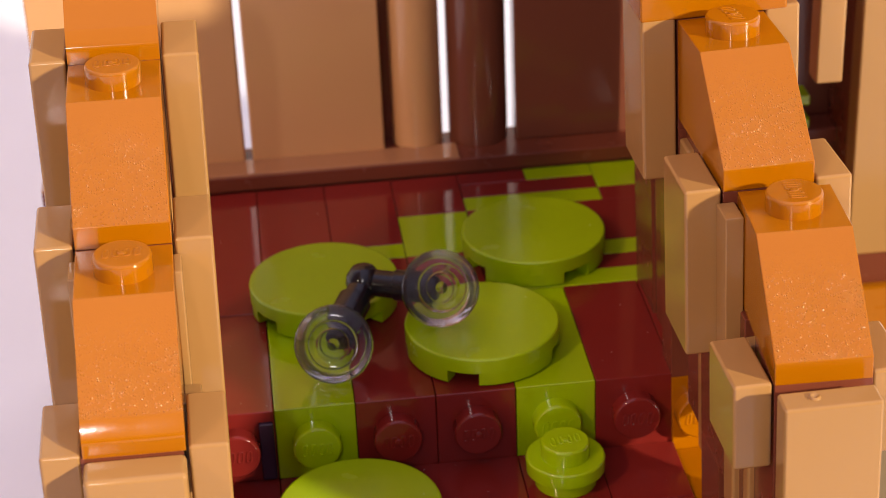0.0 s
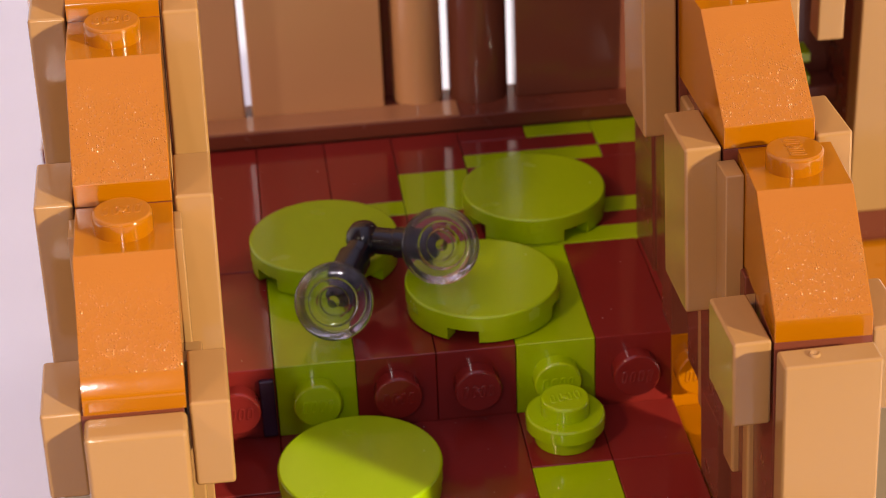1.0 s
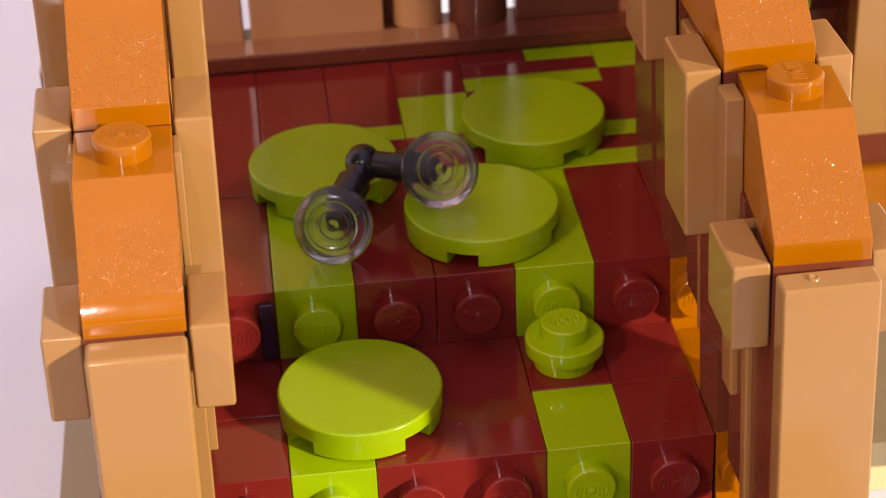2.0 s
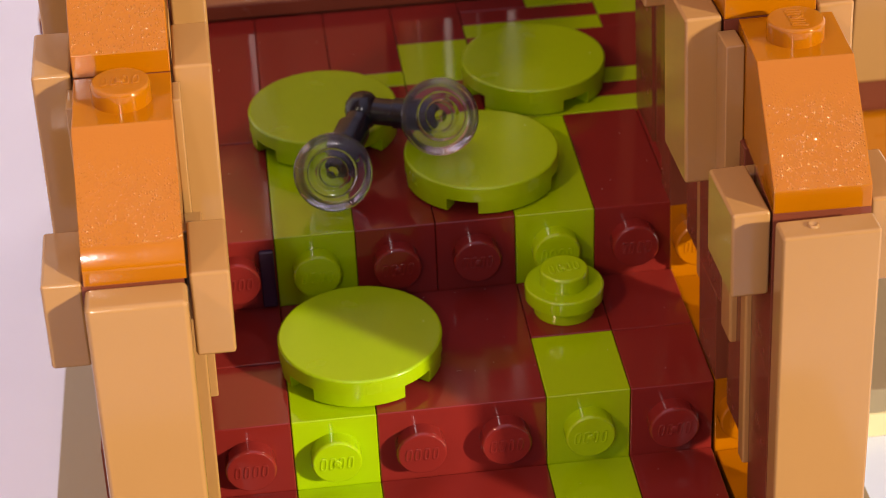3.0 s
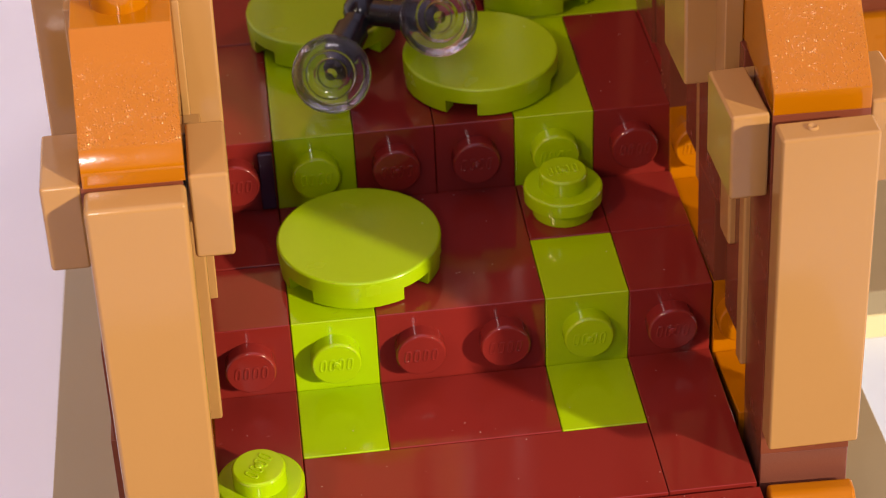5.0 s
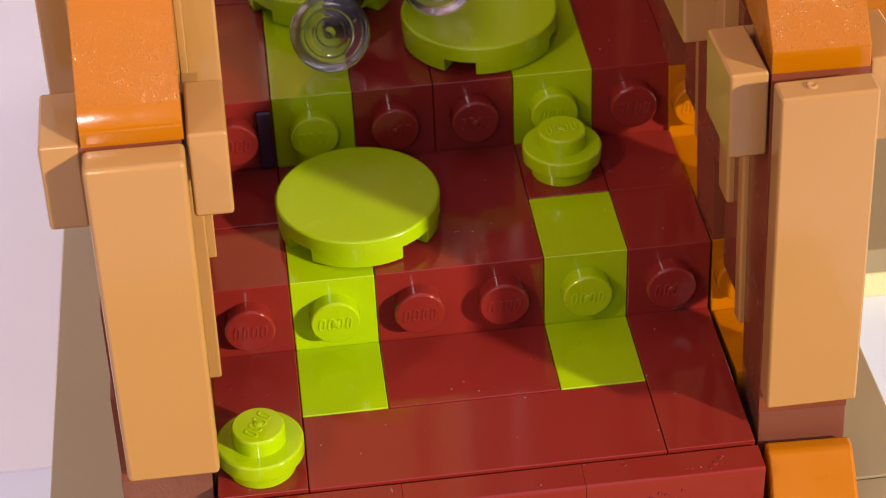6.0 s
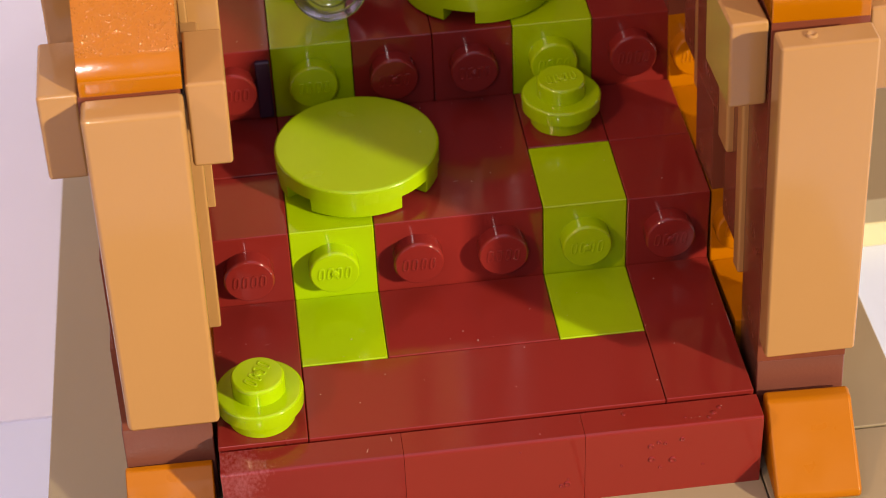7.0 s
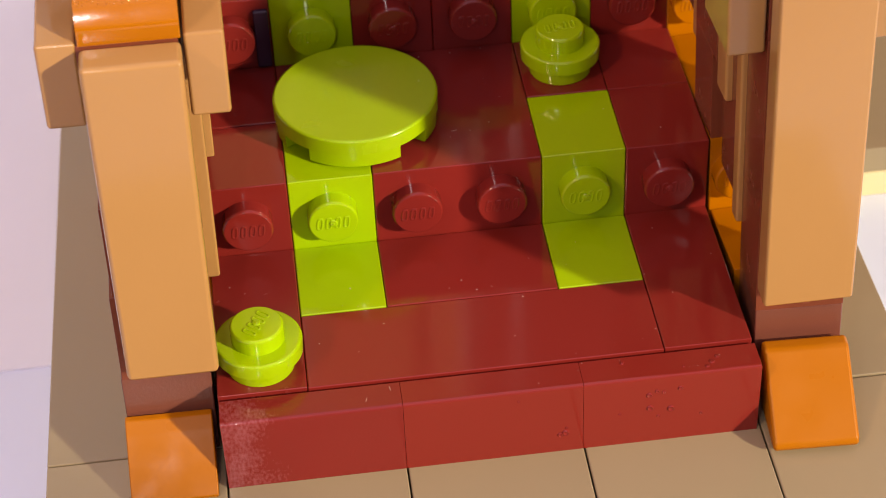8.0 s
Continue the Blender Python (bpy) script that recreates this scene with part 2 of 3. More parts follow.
def brick(parent, x, y, z, sx, sy, sz, material, bev=0.13, gap=0.025, name="brick", label="", turn=None):
    """A brick that leaves a hair joint to its neighbours."""
    j = rnd.uniform(-0.03, 0.03)
    return put(name, block(sx - 2 * gap, sy - 2 * gap, sz, material, bev), parent, x + gap, y + gap + j, z + j, turn, label)


# ---------------------------------------------------------------- setting
def sheet(name, x0, x1, y0, y1, z0, z1, material, label, category):
    bm = box_bm((x1 - x0), (y1 - y0), (z1 - z0), 0.0)
    me = mesh_of(name, bm, [material])
    ob = new(name, me)
    ob.location = (x0 * MM, y0 * MM, z0 * MM)
    return tagged(ob, label, category, kind="structure")


table = thing("table", "smooth white painted table under the toy model", "table")
put("tabletop", block(1600, 900, 30, TABLE, 1.5), table, -700, -500, -44.4)
for x0, y0 in ((-680, -480), (830, -480), (-680, 330), (830, 330)):
    put("leg", block(50, 50, 705.6, TABLE, 2.0), table, x0, y0, -750)
sheet("floor", -3000, 3000, -3000, 440, -770, -750, FLOOR, "plain grey floor under the table", "floor")
sheet("wall_back", -3000, 3000, 420, 440, -750, 900, WALL, "plain white painted wall behind the table", "wall")
paper = new("paper_sheet", mesh_of("paper_sheet", box_bm(300, 260, 0.25, 0.0), [PAPER]))
paper.location = (-0.310, 0.022, -0.0144)
tagged(paper, "white sheet of paper lying on the tabletop", "paper")

# unseen box, added to keep the key lamp off the front left corner
blocker = new("shade_box", mesh_of("shade_box", box_bm(143, 60, 144, 1.0), [BLOCKER_BROWN]))
blocker.location = (0.100, -0.290, -0.0144)
tagged(blocker, "unseen plain brown box added to shade the front left corner", "box")

# base: dark tan tiles on a plate that lies on the table
base = thing("base_plate", "dark tan tiled plastic base lying on the white tabletop", "toy base")
put("plate", block(80, 92, 3.2, DARK_TAN), base, -16, -50, -14.4)
put("plate", block(80, 58, 3.2, DARK_TAN), base, -16, 42.02, -14.4)
put("plate", block(110, 127, 3.2, CREAM), base, 64.02, 35.1, -14.4, label="cream plate under the tiles")
for y0, y1 in ((-46.2, -30.2), (-30.2, -14.2), (-14.2, 1.8)):
    for x0, x1 in ((-16.3, 0), (0, 16.15), (16.15, 32.25), (32.25, 48.5), (48.5, 64.2)):
        brick(base, x0, y0, -11.2, x1 - x0, y1 - y0, 3.2, DARK_TAN, 0.15, 0.07, "tile")
brick(base, -16.3, 1.8, -11.2, 16.3, 98, 3.2, DARK_TAN, 0.15, 0.07, "tile")
brick(base, 0, 1.8, -11.2, 48, 98, 3.2, DARK_TAN, 0.15, 0.07, "tile")
brick(base, 48, 1.8, -11.2, 16.2, 98, 3.2, DARK_TAN, 0.15, 0.07, "tile")
for x0, x1 in ((64.2, 112), (112, 174)):
    brick(base, x0, 35.1, -11.2, x1 - x0, 125, 3.2, DARK_TAN, 0.15, 0.07, "tile")

# ---------------------------------------------------------------- stairs
stairs = thing("toy_stairs", "dark red and lime plastic brick stairs with knobbed risers", "toy stairs")
for x0 in (0, 16, 32):      # smooth front edge
    row = prism_bm([(0, 0), (3.06, 0), (3.06, 7.85), (2.95, 7.95), (0.3, 7.95), (0.14, 7.91), (0.04, 7.81), (0, 7.65)], 15.985, 0.03, 1)
    put("tile", mesh_of("tile", row, [DARK_RED_RUBBED_GLINTS if x0 == 0 else DARK_RED_WORN]), stairs, x0 + 0.1, -3.42, -8.02)

LAYOUT = [
    # x, y, z, width, depth, material
    (0, 0, -8, 8, 19.2, DARK_RED_SCUFFED), (8, 0, -8, 32, 9.6, DARK_RED), (40, 0, -8, 8, 19.2, DARK_RED),
    (8, 9.6, -8, 8, 9.6, LIME), (16, 9.6, -8, 16, 9.6, DARK_RED), (32, 9.6, -8, 8, 9.6, LIME),
    (0, 19.2, 0, 8, 9.6, DARK_RED), (0, 28.8, 0, 8, 9.6, DARK_RED),
    (8, 19.2, 0, 8, 9.6, LIME), (8, 28.8, 0, 8, 9.6, DARK_RED), (16, 19.2, 0, 16, 19.2, DARK_RED),
    (32, 19.2, 0, 8, 9.6, LIME), (32, 28.8, 0, 8, 9.6, DARK_RED),
    (40, 19.2, 0, 8, 9.6, DARK_RED), (40, 28.8, 0, 8, 9.6, DARK_RED),
    (0, 38.4, 8, 8, 19.2, DARK_RED), (8, 38.4, 8, 8, 19.2, LIME), (16, 38.4, 8, 8, 19.2, DARK_RED),
    (24, 38.4, 8, 8, 19.2, DARK_RED), (32, 38.4, 8, 8, 19.2, LIME), (40, 38.4, 8, 8, 19.2, DARK_RED),
    (48, 42.0, 8, 6, 15.6, DARK_RED),
    # the landing: plates on edge
    (0, 57.6, 8, 8, 28.8, DARK_RED), (8, 57.6, 8, 8, 28.8, DARK_RED), (16, 57.6, 8, 8, 9.6, DARK_RED), (16, 67.2, 8, 8, 3.2, LIME),
    (16, 70.4, 8, 8, 16.0, DARK_RED), (24, 57.6, 8, 8, 9.6, DARK_RED), (24, 67.2, 8, 8, 9.6, LIME), (24, 76.8, 8, 8, 9.6, DARK_RED),
    (32, 57.6, 8, 20, 3.2, LIME), (32, 60.8, 8, 20, 3.2, DARK_RED), (32, 64.0, 8, 20, 3.2, LIME), (32, 67.2, 8, 20, 9.8, DARK_RED),
    (32, 77.0, 8, 16, 3.2, LIME), (32, 80.2, 8, 16, 3.3, DARK_RED), (48, 77.0, 8, 12, 3.3, DARK_RED), (48, 80.3, 8, 12, 6.1, LIME),
    (40, 83.5, 8, 8, 2.9, LIME), (32, 83.5, 8, 8, 2.9, DARK_RED),
]
made = {}
for x0, y0, z0, sx, sy, mat in LAYOUT:
    sunk = 0.25 if z0 >= 0 else 0.0
    ob = brick(stairs, x0, y0, z0 - sunk, sx, sy, 8.0 + sunk, mat)
    for c in range(int(sx // 8)):
        made[(round(x0 / 8) + c, round(y0, 1))] = (ob, x0, mat)
for row_y, row_z in ((19.2, 4.0), (38.4, 12.0)):
    for c in range(6):
        ob, x0, mat = made[(c, row_y)]
        flip = FRONT if c == 0 or (row_y > 30 and c in (1, 5)) else FRONT_TURNED
        put("stud", stud_mesh(mat, (row_y < 30 and c in (1, 4, 5)) or (row_y > 30 and c in (2, 3))), ob, 8 * c + 3.94 - x0, 0.05, 4.25, flip)
put("clip", block(1.5, 0.8, 6.6, VIOLET, 0.2), stairs, 6.35, 37.9, 8.2, label="dark violet clip beside the knob")
# support under the upper courses
for x0, y0, z0, sx, sy, sz in ((0.3, 20, -7.8, 47.4, 69, 7.7), (0.3, 39.2, 0.05, 47.4, 50, 7.8)):
    put("core_block", block(sx, sy, sz, DARK_RED, 0.0), stairs, x0, y0, z0)

# ---------------------------------------------------------------- banister walls
SHARP_SLOPE = [(0, 0), (16, 0), (16, 9.6), (8, 9.6), (0, 2.0)]
ROUND_SLOPE = [(0, 0), (16, 0), (16, 9.6), (8, 9.6), (0.99, 2.94)]      # its foot turns down over a smooth, slightly bowed facet
for step_down, lean_from, lean_to, parts in ((1.5, 36, 30, 6), (0.64, 30, 0, 8)):
    for i in range(parts):
        lean = radians(lean_from + (lean_to - lean_from) * (i + 0.5) / parts)
        py, pz = ROUND_SLOPE[-1]
        ROUND_SLOPE.append((max(0.0, py - step_down / parts * math.sin(lean)), pz - step_down / parts * math.cos(lean)))


def slope_mesh(grained, sharp):
    key = ("slope", grained, sharp)
    if key not in STORE:
        if sharp:
            bm = prism_bm(SHARP_SLOPE, 7.9, 0.1, 2)
        else:
            bm = prism_bm(ROUND_SLOPE, 7.9, 0.0)
            edges = [e for e in bm.edges if all(v.co.y > 7 for v in e.verts)]
            bmesh.ops.bevel(bm, geom=edges, offset=0.1, segments=2, affect="EDGES", profile=0.5)
            smooth(bm, 60)
        n = Vector((0, -7.6, 8)).normalized()
        for fc in bm.faces:
            if fc.normal.dot(n) > 0.995:
                fc.material_index = int(grained)
        STORE[key] = mesh_of("slope_brick", bm, [ORANGE if sharp else ORANGE_SATIN, ORANGE_GRAIN])
    return STORE[key]


def foot_mesh(set_back=False):
    """The orange slope at the foot of a wall; the one that is set back has a steeper lower facet."""
    profile = [(0, 0), (5.9, 0), (5.9, 5.25), (5.3, 5.2), (4.25, 4.3), (0, 0.15)] if set_back else [(0, 0), (7.9, 0), (7.9, 6.6), (6.4, 6.6), (0, 0.9)]
    key = ("foot", set_back)
    if key not in STORE:
        STORE[key] = mesh_of("foot_slope", prism_bm(profile, 7.75, 0.15 if set_back else 0.4, 3), [ORANGE_DULL])
    return STORE[key]


def banister(label, m, wide_top, base_shift):
    w = thing("banister_wall", label, "toy wall", "walls beside the stairs", at=m)
    put("foot_slope", foot_mesh(not wide_top), w, -0.2 + base_shift, -6.7 if wide_top else -4.2, -7.95, pose(0, 0, 0, 0, 0, -4.8 if wide_top else -0.8))
    for k in range(4 if wide_top else 3):
        y, top = 1.8 + 16 * k, 36.8 + 9.6 * k
        # orange course up to the level of the tread beside it, brown above
        step = 8.0 * k + 0.3 * k if k in (1, 2) else 1.6
        askew = pose(0, 0, 0, 0, 0, -4.3) if wide_top and k == 0 else None      # the foremost pillar stands a little turned
        back = (0.0, 1.5, 3.9, 0.0)[k]      # how far the foot of the pillar stands behind its tile
        brick(w, base_shift if k == 0 else 0.9 if k == 3 else 0, y + back, -8, 8, 8 - back, step + 8, ORANGE if k in (1, 2) else BROWN_WORN_SHEEN if k == 0 else BROWN, 0.14, 0.05, turn=askew)
        z = step
        while z < top - 0.1:
            hgt = min(9.6, top - z)
            x0 = 0.9 if k == 3 else base_shift * max(0.25, 0.9 - z / 30) if k == 0 else 0
            low = back if z < 6 + 9.6 * k else 0.0
            brick(w, x0, y + low, z, 8, 8 - low, hgt, BROWN, 0.05, 0.05, turn=askew)
            z += hgt
        if k in (1, 2):       # orange ledge in front of the pillar and a knob on its foot
            ledge = 8.3 * (k - 1)
            put("brick", block(7.8, 7.9 + back, ledge + 7.9, ORANGE, 0.15), w, 0.2, y - 7.95, -8)
            put("stud", stud_mesh(ORANGE, False), w, 2.6, y + back + 0.05, ledge + 4.3, FRONT)
        if k == 3:
            continue
        if k == 2 and wide_top:
            put("brick", block(6.6, 8.0, 40, BROWN, 0.15), w, 1.2, y + 8, 16.1)
        elif k < 3:   # bricks between the pillars, behind the flank tiles
            put("brick", block(6.6, 4.6, 30, BROWN, 0.15), w, 0.7, y + 11.3, top - 30.2)
        # long smooth tiles on the front and on the back of each pillar
        if k == 0:
            if wide_top:
                t = put("tile", block(7.9, 2.7, 31.9, TAN, 0.28), w, -0.42, y - 4.0, 5.4, pose(0, 0, 0, 0.95, 0, -2.0))
                mark = lathe_bm([(0, 0.0), (0.5, 0.0), (0.48, 0.1), (0.36, 0.2), (0.16, 0.1), (0, 0.04)], 20)
                put("gate_mark", mesh_of("gate_mark", mark, [TAN]), t, 2.75, 1.5, 31.9)
            else:
                put("tile", block(7.9, 3.15, 32.5, TAN_WORN, 0.45), w, 0.05, y - 3.2, 4.25)
        else:
            put("tile", block(7.9, 3.15, 16 + 3.4, TAN, 0.3), w, 0.05, y - 3.2, 6.0 + 9.6 * k)
        if k < 2:
            put("tile", block(7.7, 1.7, 30.5, TAN, 0.25), w, 0.15 if wide_top or k else 1.05, y + 8, 5.5 + 9.6 * k)
        # square tiles on both flanks
        hgt, zt = (7.9, 29.2) if k == 0 else (15.9, 21.3 + 9.6 * k)
        for x0 in (-3.3, 8.1):
            put("tile", block(3.2, 7.9, hgt, TAN, 0.3), w, x0, y + 0.05, zt)
        if k == 0:
            for x0 in (-0.6, 7.9):
                put("tile", block(1.6 if wide_top and x0 < 0 else 0.7, 3.2, 14, TAN, 0.15), w, x0, y + 12.8, 31.5)
            if not wide_top:
                put("tile", block(1.5, 1.7, 18, TAN, 0.15), w, 7.9, y + 9.9, 17.6)
        if k == 2 and wide_top:
            sb = put("brick", block(13.4, 8, 9.6, ORANGE), w, -3.3, y, top)
        else:
            sb = put("slope_brick", slope_mesh(k < 2, wide_top or k == 1), w, 0.05, y + 0.04, top, askew)
            put("stud", stud_mesh(ORANGE), sb, 3.95, 12, 9.55, pose(0, 0, 0, 0, 0, (96 if wide_top else 4) + rnd.uniform(-4, 4)))
    if wide_top:
        put("brick", block(3, 27, 60, DARK_BROWN), w, 8.1, 58.0, 16.2)
    return w


def leaning(x, px, rot_deg, shift):
    p = Vector((px * MM, 8 * MM, 0))
    v = Vector([radians(a) for a in rot_deg])
    r = Matrix.Rotation(v.length, 4, v.normalized())
    return Matrix.Translation(p + Vector((shift * MM, 0, 0))) @ r @ Matrix.Translation(Vector((x * MM, 0, 0)) - p)


banister("stepped tan and brown brick wall with orange slopes on top", leaning(-8, -4, (-0.12, 1.15, 1.07), 0.44), False, -0.85)
banister("stepped tan and brown brick wall with orange slopes on top", leaning(48, 52, (-1.68, -1.26, 1.01), 0.47), True, 0.0)

# ---------------------------------------------------------------- facade behind the landing
facade = thing("toy_facade", "tan and dark brown plastic facade with round columns behind the landing", "toy facade")
put("sill", block(120, 8, 1.9, BROWN, 0.2), facade, -17, 86.5, 16.05)
put("sill", block(49.5, 4, 0.35, SILL_BROWN, 0.1), facade, -17, 86.6, 17.9)
for x0, x1, mat in ((-16.4, 7.15, NOUGAT), (7.95, 23.9, NOUGAT), (39.85, 104, DARK_BROWN)):
    put("panel", block(x1 - x0, 3.2, 115, mat, 0.3), facade, x0, 90.4, 17.9)
col = lathe_bm([(0, 0), (2.95, 0), (3.05, 0.2), (3.05, 115), (0, 115)], 40)
put("column", mesh_of("column", col, [NOUGAT]), facade, 28.15, 93.0, 17.9)
col = lathe_bm([(0, 0), (3.5, 0), (3.6, 0.2), (3.6, 115), (0, 115)], 40)
put("column", mesh_of("column", col, [DARK_BROWN]), facade, 35.55, 93.0, 17.9)
put("panel", block(2.2, 1.5, 115, BROWN, 0.2), facade, 23.5, 93.7, 17.9)
put("core_block", block(120, 8, 24, DARK_BROWN, 0.2), facade, -17, 87.2, -7.9)

pier = thing("toy_pier", "tan plastic pier with a brown course and an orange foot", "toy pier")
put("brick", block(16, 8, 60, BROWN, 0.2), pier, 78.4, 82, -7.95)
put("tile", block(16, 3.2, 54, TAN, 0.3), pier, 78.4, 78.8, 4.3)
put("foot_slope", foot_mesh(), pier, 78.45, 74, -7.95)
put("foot_slope", foot_mesh(), pier, 86.45, 74, -7.95)
put("tile", block(3.0, 3.0, 44, TAN, 0.3), pier, 69.3, 66.0, 33.4)

put("plate", block(2.4, 3.2, 1.3, LIME, 0.15), facade, 71.9, 84.0, 22.4, label="lime plate edge")
put("plate", block(2.4, 3.2, 1.3, LIME, 0.15), facade, 72.0, 84.0, 19.4, label="lime plate edge")

# ---------------------------------------------------------------- loose round pieces on the steps


def tab_bm():
    """One quarter of the rim under a round tile, between two notches."""
    bm = bmesh.new()
    rows = []
    for i in range(13):
        a = radians(-33 + 66 * i / 12)
        rows.append([bm.verts.new((r * math.sin(a), -r * math.cos(a), z)) for r, z in ((6.2, 0.1), (7.7, 0.1), (7.82, 0.22), (7.88, 1.62), (6.2, 1.62))])
    for a, b in zip(rows, rows[1:]):
        for q in range(5):
            bm.faces.new((a[q], b[q], b[(q + 1) % 5], a[(q + 1) % 5]))
    bm.faces.new(rows[0])
    bm.faces.new(rows[-1][::-1])
    bmesh.ops.recalc_face_normals(bm, faces=bm.faces)
    smooth(bm, 40)
    return bm


LID = mesh_of("lid", lathe_bm([(0, 1.5), (7.8, 1.5), (7.9, 1.6), (7.9, 2.95), (7.82, 3.13), (7.6, 3.2), (0, 3.2)], 96), [LIME_SATIN])
TAB = mesh_of("rim_tab", tab_bm(), [LIME])
HUB = mesh_of("hub", lathe_bm([(0, 0), (3.2, 0), (3.2, 1.55), (0, 1.55)], 32), [LIME])
for x, y, z, turn in ((15.35, 28.05, 8.05, -6), (29.8, 46.8, 16.05, 23), (14.4, 58.45, 16.05, -10), (38.0, 65.3, 16.05, -17)):
    d = thing("round_tile", "lime green round plastic tile lying flat on the stairs", "round tile", "round lime tiles on the stairs",
              at=pose(x * MM, y * MM, z * MM, 0, 0, turn))
    put("lid", LID, d)
    put("hub", HUB, d)
    for q in range(4):
        put("rim_tab", TAB, d, turn=pose(0, 0, 0, 0, 0, 90 * q))


def round_plate(x, y, z, turn):
    p = thing("round_plate", "small lime green round plastic plate with one knob on a step", "round plate", "round lime plates on the stairs", at=pose(x * MM, y * MM, z * MM, 0, 0, turn))
    if "rplate" not in STORE:
        STORE["rplate"] = mesh_of("plate", lathe_bm([(0, 0), (3.0, 0), (3.05, 0.1), (3.1, 1.55), (3.75, 1.62), (3.9, 1.75), (3.93, 3.0), (3.8, 3.18), (3.6, 3.2), (0, 3.2)], 48), [LIME])
    put("plate", STORE["rplate"], p)
    put("stud", stud_mesh(LIME), p, 0, 0, 3.2)


round_plate(36.0, 33.1, 8.05, 10)
round_plate(4.1, 3.7, 0.05, 60)

# ---------------------------------------------------------------- clear lenses on a bent black arm
lens_thing = thing("clear_lens_pair", "two clear round plastic plates on a bent black arm", "toy part")
LENS = [(0, 0.5), (0.8, 0.3), (1.5, 0.3), (1.6, 1.1), (2.0, 1.1), (2.1, 0.1), (2.4, 0.0), (3.0, 0.0), (3.15, 0.3), (3.2, 1.3), (3.75, 1.6), (3.92, 1.9),
        (3.97, 2.4), (3.92, 2.9), (3.7, 3.15), (3.4, 3.2), (2.6, 3.2), (2.45, 3.4), (2.42, 4.5), (2.2, 4.78), (1.7, 4.75), (1.55, 4.4), (1.5, 3.6),
        (0.6, 3.5), (0.4, 3.9), (0, 4.0)]


def aim(x, y, z, d):
    return Matrix.Translation((x * MM, y * MM, z * MM)) @ Vector(d).to_track_quat("Z", "Y").to_matrix().to_4x4()


lens_me = mesh_of("lens", lathe_bm(LENS, 48), [CLEAR])
for x, y, z, d in ((14.75, 45.2, 19.0, (-0.12, -1.0, 0.55)), (25.6, 49.0, 21.95, (0.05, -1.0, 0.62))):
    ob = new("lens", lens_me)
    ob.parent = lens_thing
    ob.matrix_local = aim(x, y, z, d)
    ob.visible_shadow = False


def rod(a, b, r):
    a, b = Vector(a), Vector(b)
    h = (b - a).length
    bm = lathe_bm([(0, 0), (r * 0.8, 0), (r, r * 0.2), (r, h - r * 0.2), (r * 0.8, h), (0, h)], 24)
    bmesh.ops.transform(bm, matrix=Matrix.Translation(a) @ (b - a).to_track_quat("Z", "Y").to_matrix().to_4x4(), verts=bm.verts)
    return bm


arm = rod((18.3, 51.8, 22.0), (14.9, 45.0, 19.1), 1.4)
join(arm, rod((18.3, 51.8, 22.0), (25.6, 48.9, 22.0), 1.4))
join(arm, rod((17.3, 50.0, 21.2), (15.6, 46.9, 20.0), 1.75))
join(arm, rod((21.2, 50.7, 22.0), (25.2, 49.2, 22.0), 1.6))
join(arm, lathe_bm([(0, -1.9), (1.2, -1.6), (1.75, -0.8), (1.9, 0), (1.75, 0.8), (1.2, 1.6), (0, 1.9)], 24), Matrix.Translation((18.3, 51.8, 22.0)))
smooth(arm, 40)
part("arm", arm, BLACK, lens_thing, "bent black arm")

# ---------------------------------------------------------------- dust
DUST = matte("pale_dust", (0.5, 0.36, 0.32), 0.8, 900)
dust = bmesh.new()
rd = random.Random(3)


def fleck(x, y, z, lying):
    r, k = rd.uniform(0.025, 0.085), rd.randint(5, 7)
    ang, stretch = rd.uniform(0, 6.28), rd.uniform(0.4, 1.0)
    ring = []
    for i in range(k):
        a = 2 * math.pi * i / k
        u, v = r * math.cos(a) * rd.uniform(0.7, 1.2), r * stretch * math.sin(a) * rd.uniform(0.7, 1.2)
        u, v = u * math.cos(ang) - v * math.sin(ang), u * math.sin(ang) + v * math.cos(ang)
        ring.append(dust.verts.new((x + u, y + v, z) if lying else (x + u, y, z + v)))
    tip = dust.verts.new((x, y, z + 0.06) if lying else (x, y - 0.06, z))
    for i in range(k):
        dust.faces.new((ring[i], ring[(i + 1) % k], tip))


for _ in range(26):
    fleck(rd.uniform(1, 47), rd.uniform(0.5, 18.5), 0.03, True)
for _ in range(12):
    fleck(rd.gauss(38, 4), -3.24, rd.uniform(-4, -0.7), False)
for _ in range(8):
    fleck(rd.uniform(26, 46), rd.uniform(-2.8, -0.4), 0.01, True)
for _ in range(16):
    fleck(rd.uniform(17, 47), rd.uniform(20, 38), 8.03, True)
for _ in range(22):
    fleck(rd.uniform(1, 47), rd.uniform(39, 84), 16.03, True)


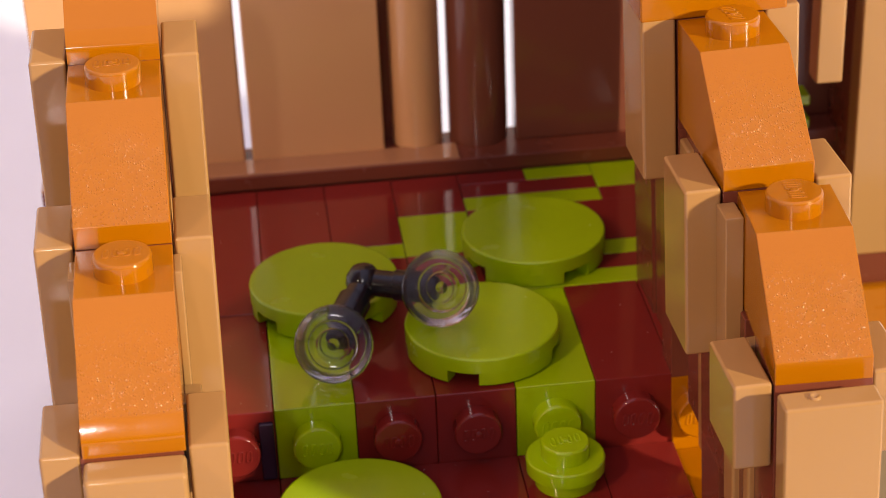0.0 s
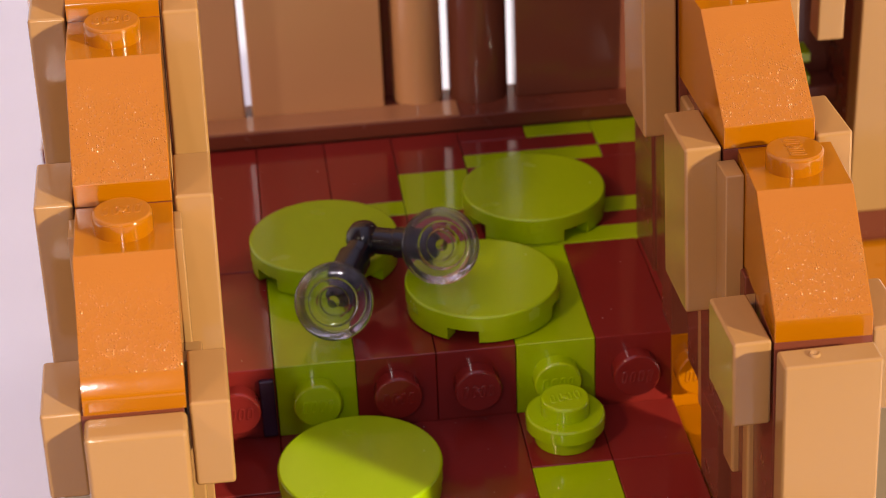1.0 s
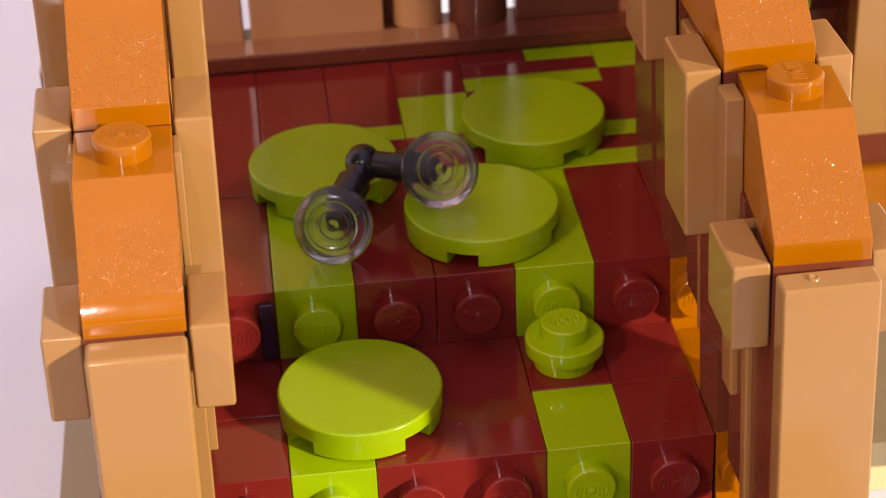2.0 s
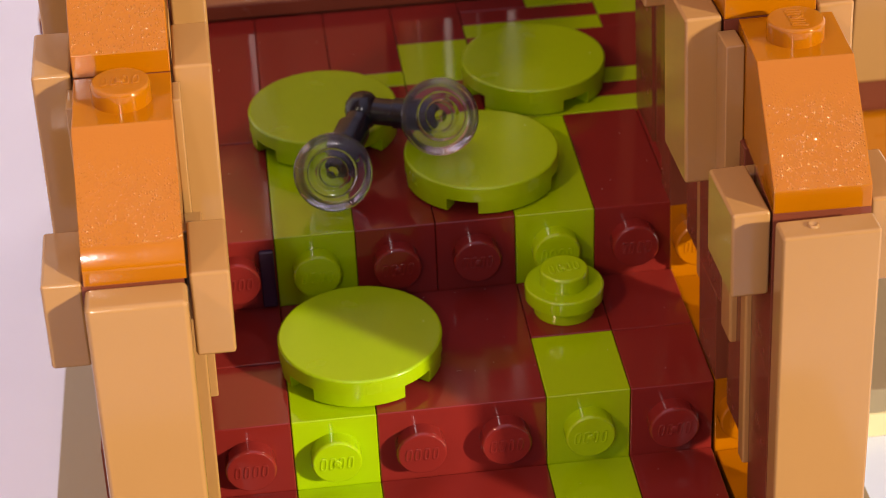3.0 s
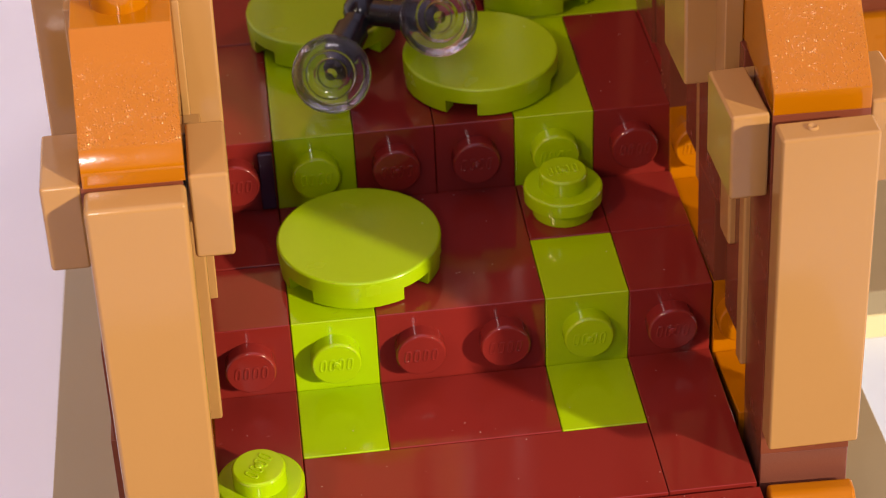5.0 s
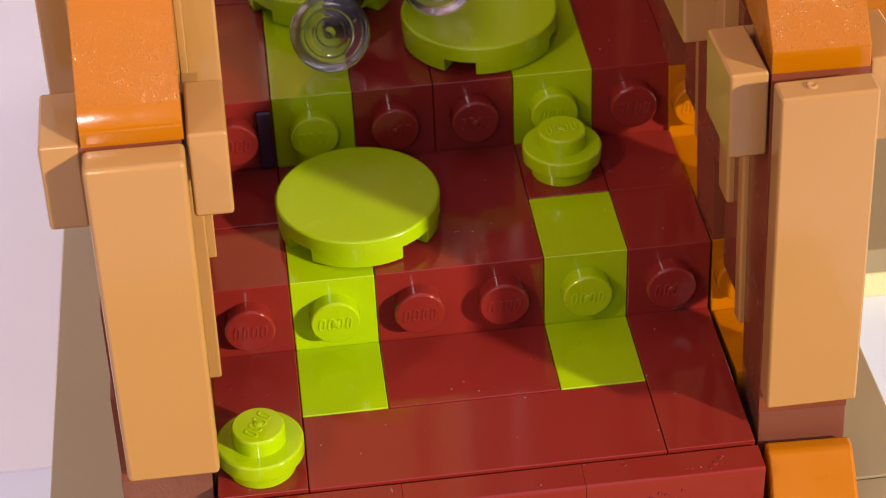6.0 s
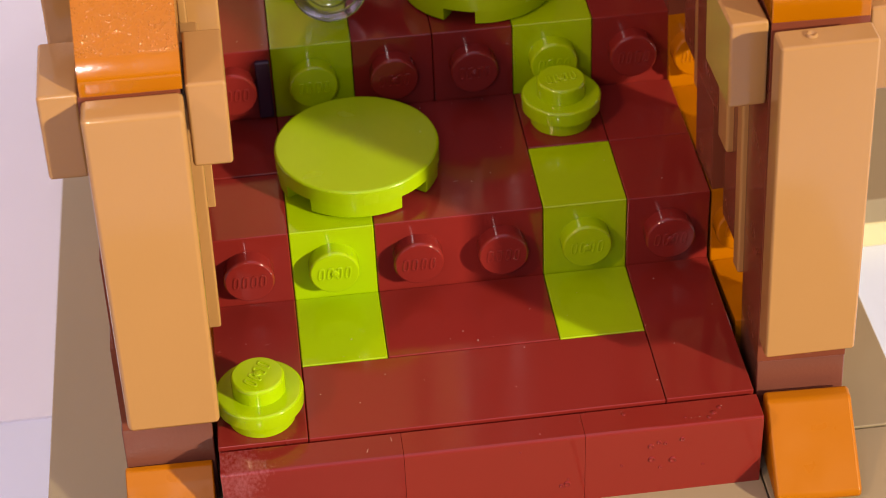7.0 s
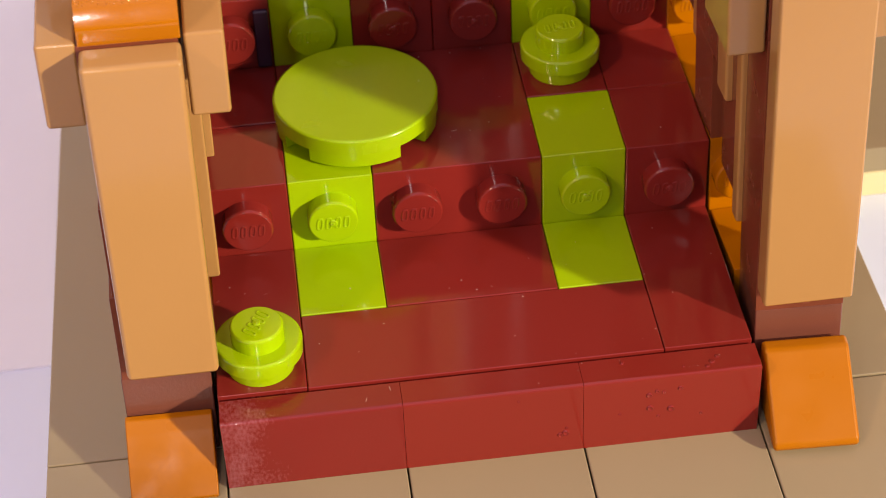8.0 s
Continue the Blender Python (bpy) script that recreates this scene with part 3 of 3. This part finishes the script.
def hair(x, y, z, lying):
    """A thin pale curved sliver that stands for a fine scratch."""
    length, ang, bend, w = rd.uniform(0.35, 0.7), rd.uniform(0, 3.14), rd.uniform(-0.5, 0.5), 0.022
    a = b = None
    for i in range(5):
        f = i / 4 - 0.5
        u, v = f * length, bend * length * (0.25 - f * f)
        u, v = u * math.cos(ang) - v * math.sin(ang), u * math.sin(ang) + v * math.cos(ang)
        pts = [(x + u - w * math.sin(ang), v + w * math.cos(ang)), (x + u + w * math.sin(ang), v - w * math.cos(ang))]
        c, e = [dust.verts.new((p, y + q, z + 0.03) if lying else (p, y - 0.03, z + q)) for p, q in pts]
        if a:
            dust.faces.new((a, b, e, c))
        a, b = c, e


for x, y, z in ((13.0, -2.3, -0.03), (15.2, -1.2, -0.03), (24.4, 24.6, 8.02)):
    hair(x, y, z, True)
bmesh.ops.recalc_face_normals(dust, faces=dust.faces)
drops = bmesh.new()
for x, z, r in ((38.0, -2.2, 0.30), (38.7, -1.8, 0.22), (40.0, -4.1, 0.36), (38.1, -3.8, 0.34), (40.8, -1.7, 0.26), (42.8, -5.1, 0.16), (39.3, -2.0, 0.2),
                (30.5, -5.7, 0.34), (30.0, -5.9, 0.26), (30.6, -5.1, 0.14), (38.9, -4.9, 0.18), (35.4, -4.2, 0.16), (26.3, -1.2, 0.12)):
    ring = [(r, -0.02), (r * 0.92, r * 0.26), (r * 0.7, r * 0.38), (r * 0.45, r * 0.2), (0, r * 0.12)]
    join(drops, lathe_bm(ring, 14), Matrix.Translation((x, -3.42, z)) @ Matrix.Rotation(radians(90), 4, "X"))
for x, y, r in ((43.8, -2.2, 0.26), (44.4, -1.6, 0.2), (43.3, -2.7, 0.2), (35.9, -1.2, 0.2), (41.2, -2.4, 0.14)):
    join(drops, lathe_bm([(r, -0.02), (r * 0.9, r * 0.26), (r * 0.6, r * 0.38), (0, r * 0.3)], 14), Matrix.Translation((x, y, -0.07)))
tagged(new("dried_drops", mesh_of("dried_drops", drops, [DARK_RED_GLOSS])), "tiny dried drops on the dark red front edge", "drops", kind="stuff")
tagged(new("dust_flecks", mesh_of("dust_flecks", dust, [DUST])), "pale dust flecks scattered on the dark red steps", "dust", kind="stuff")
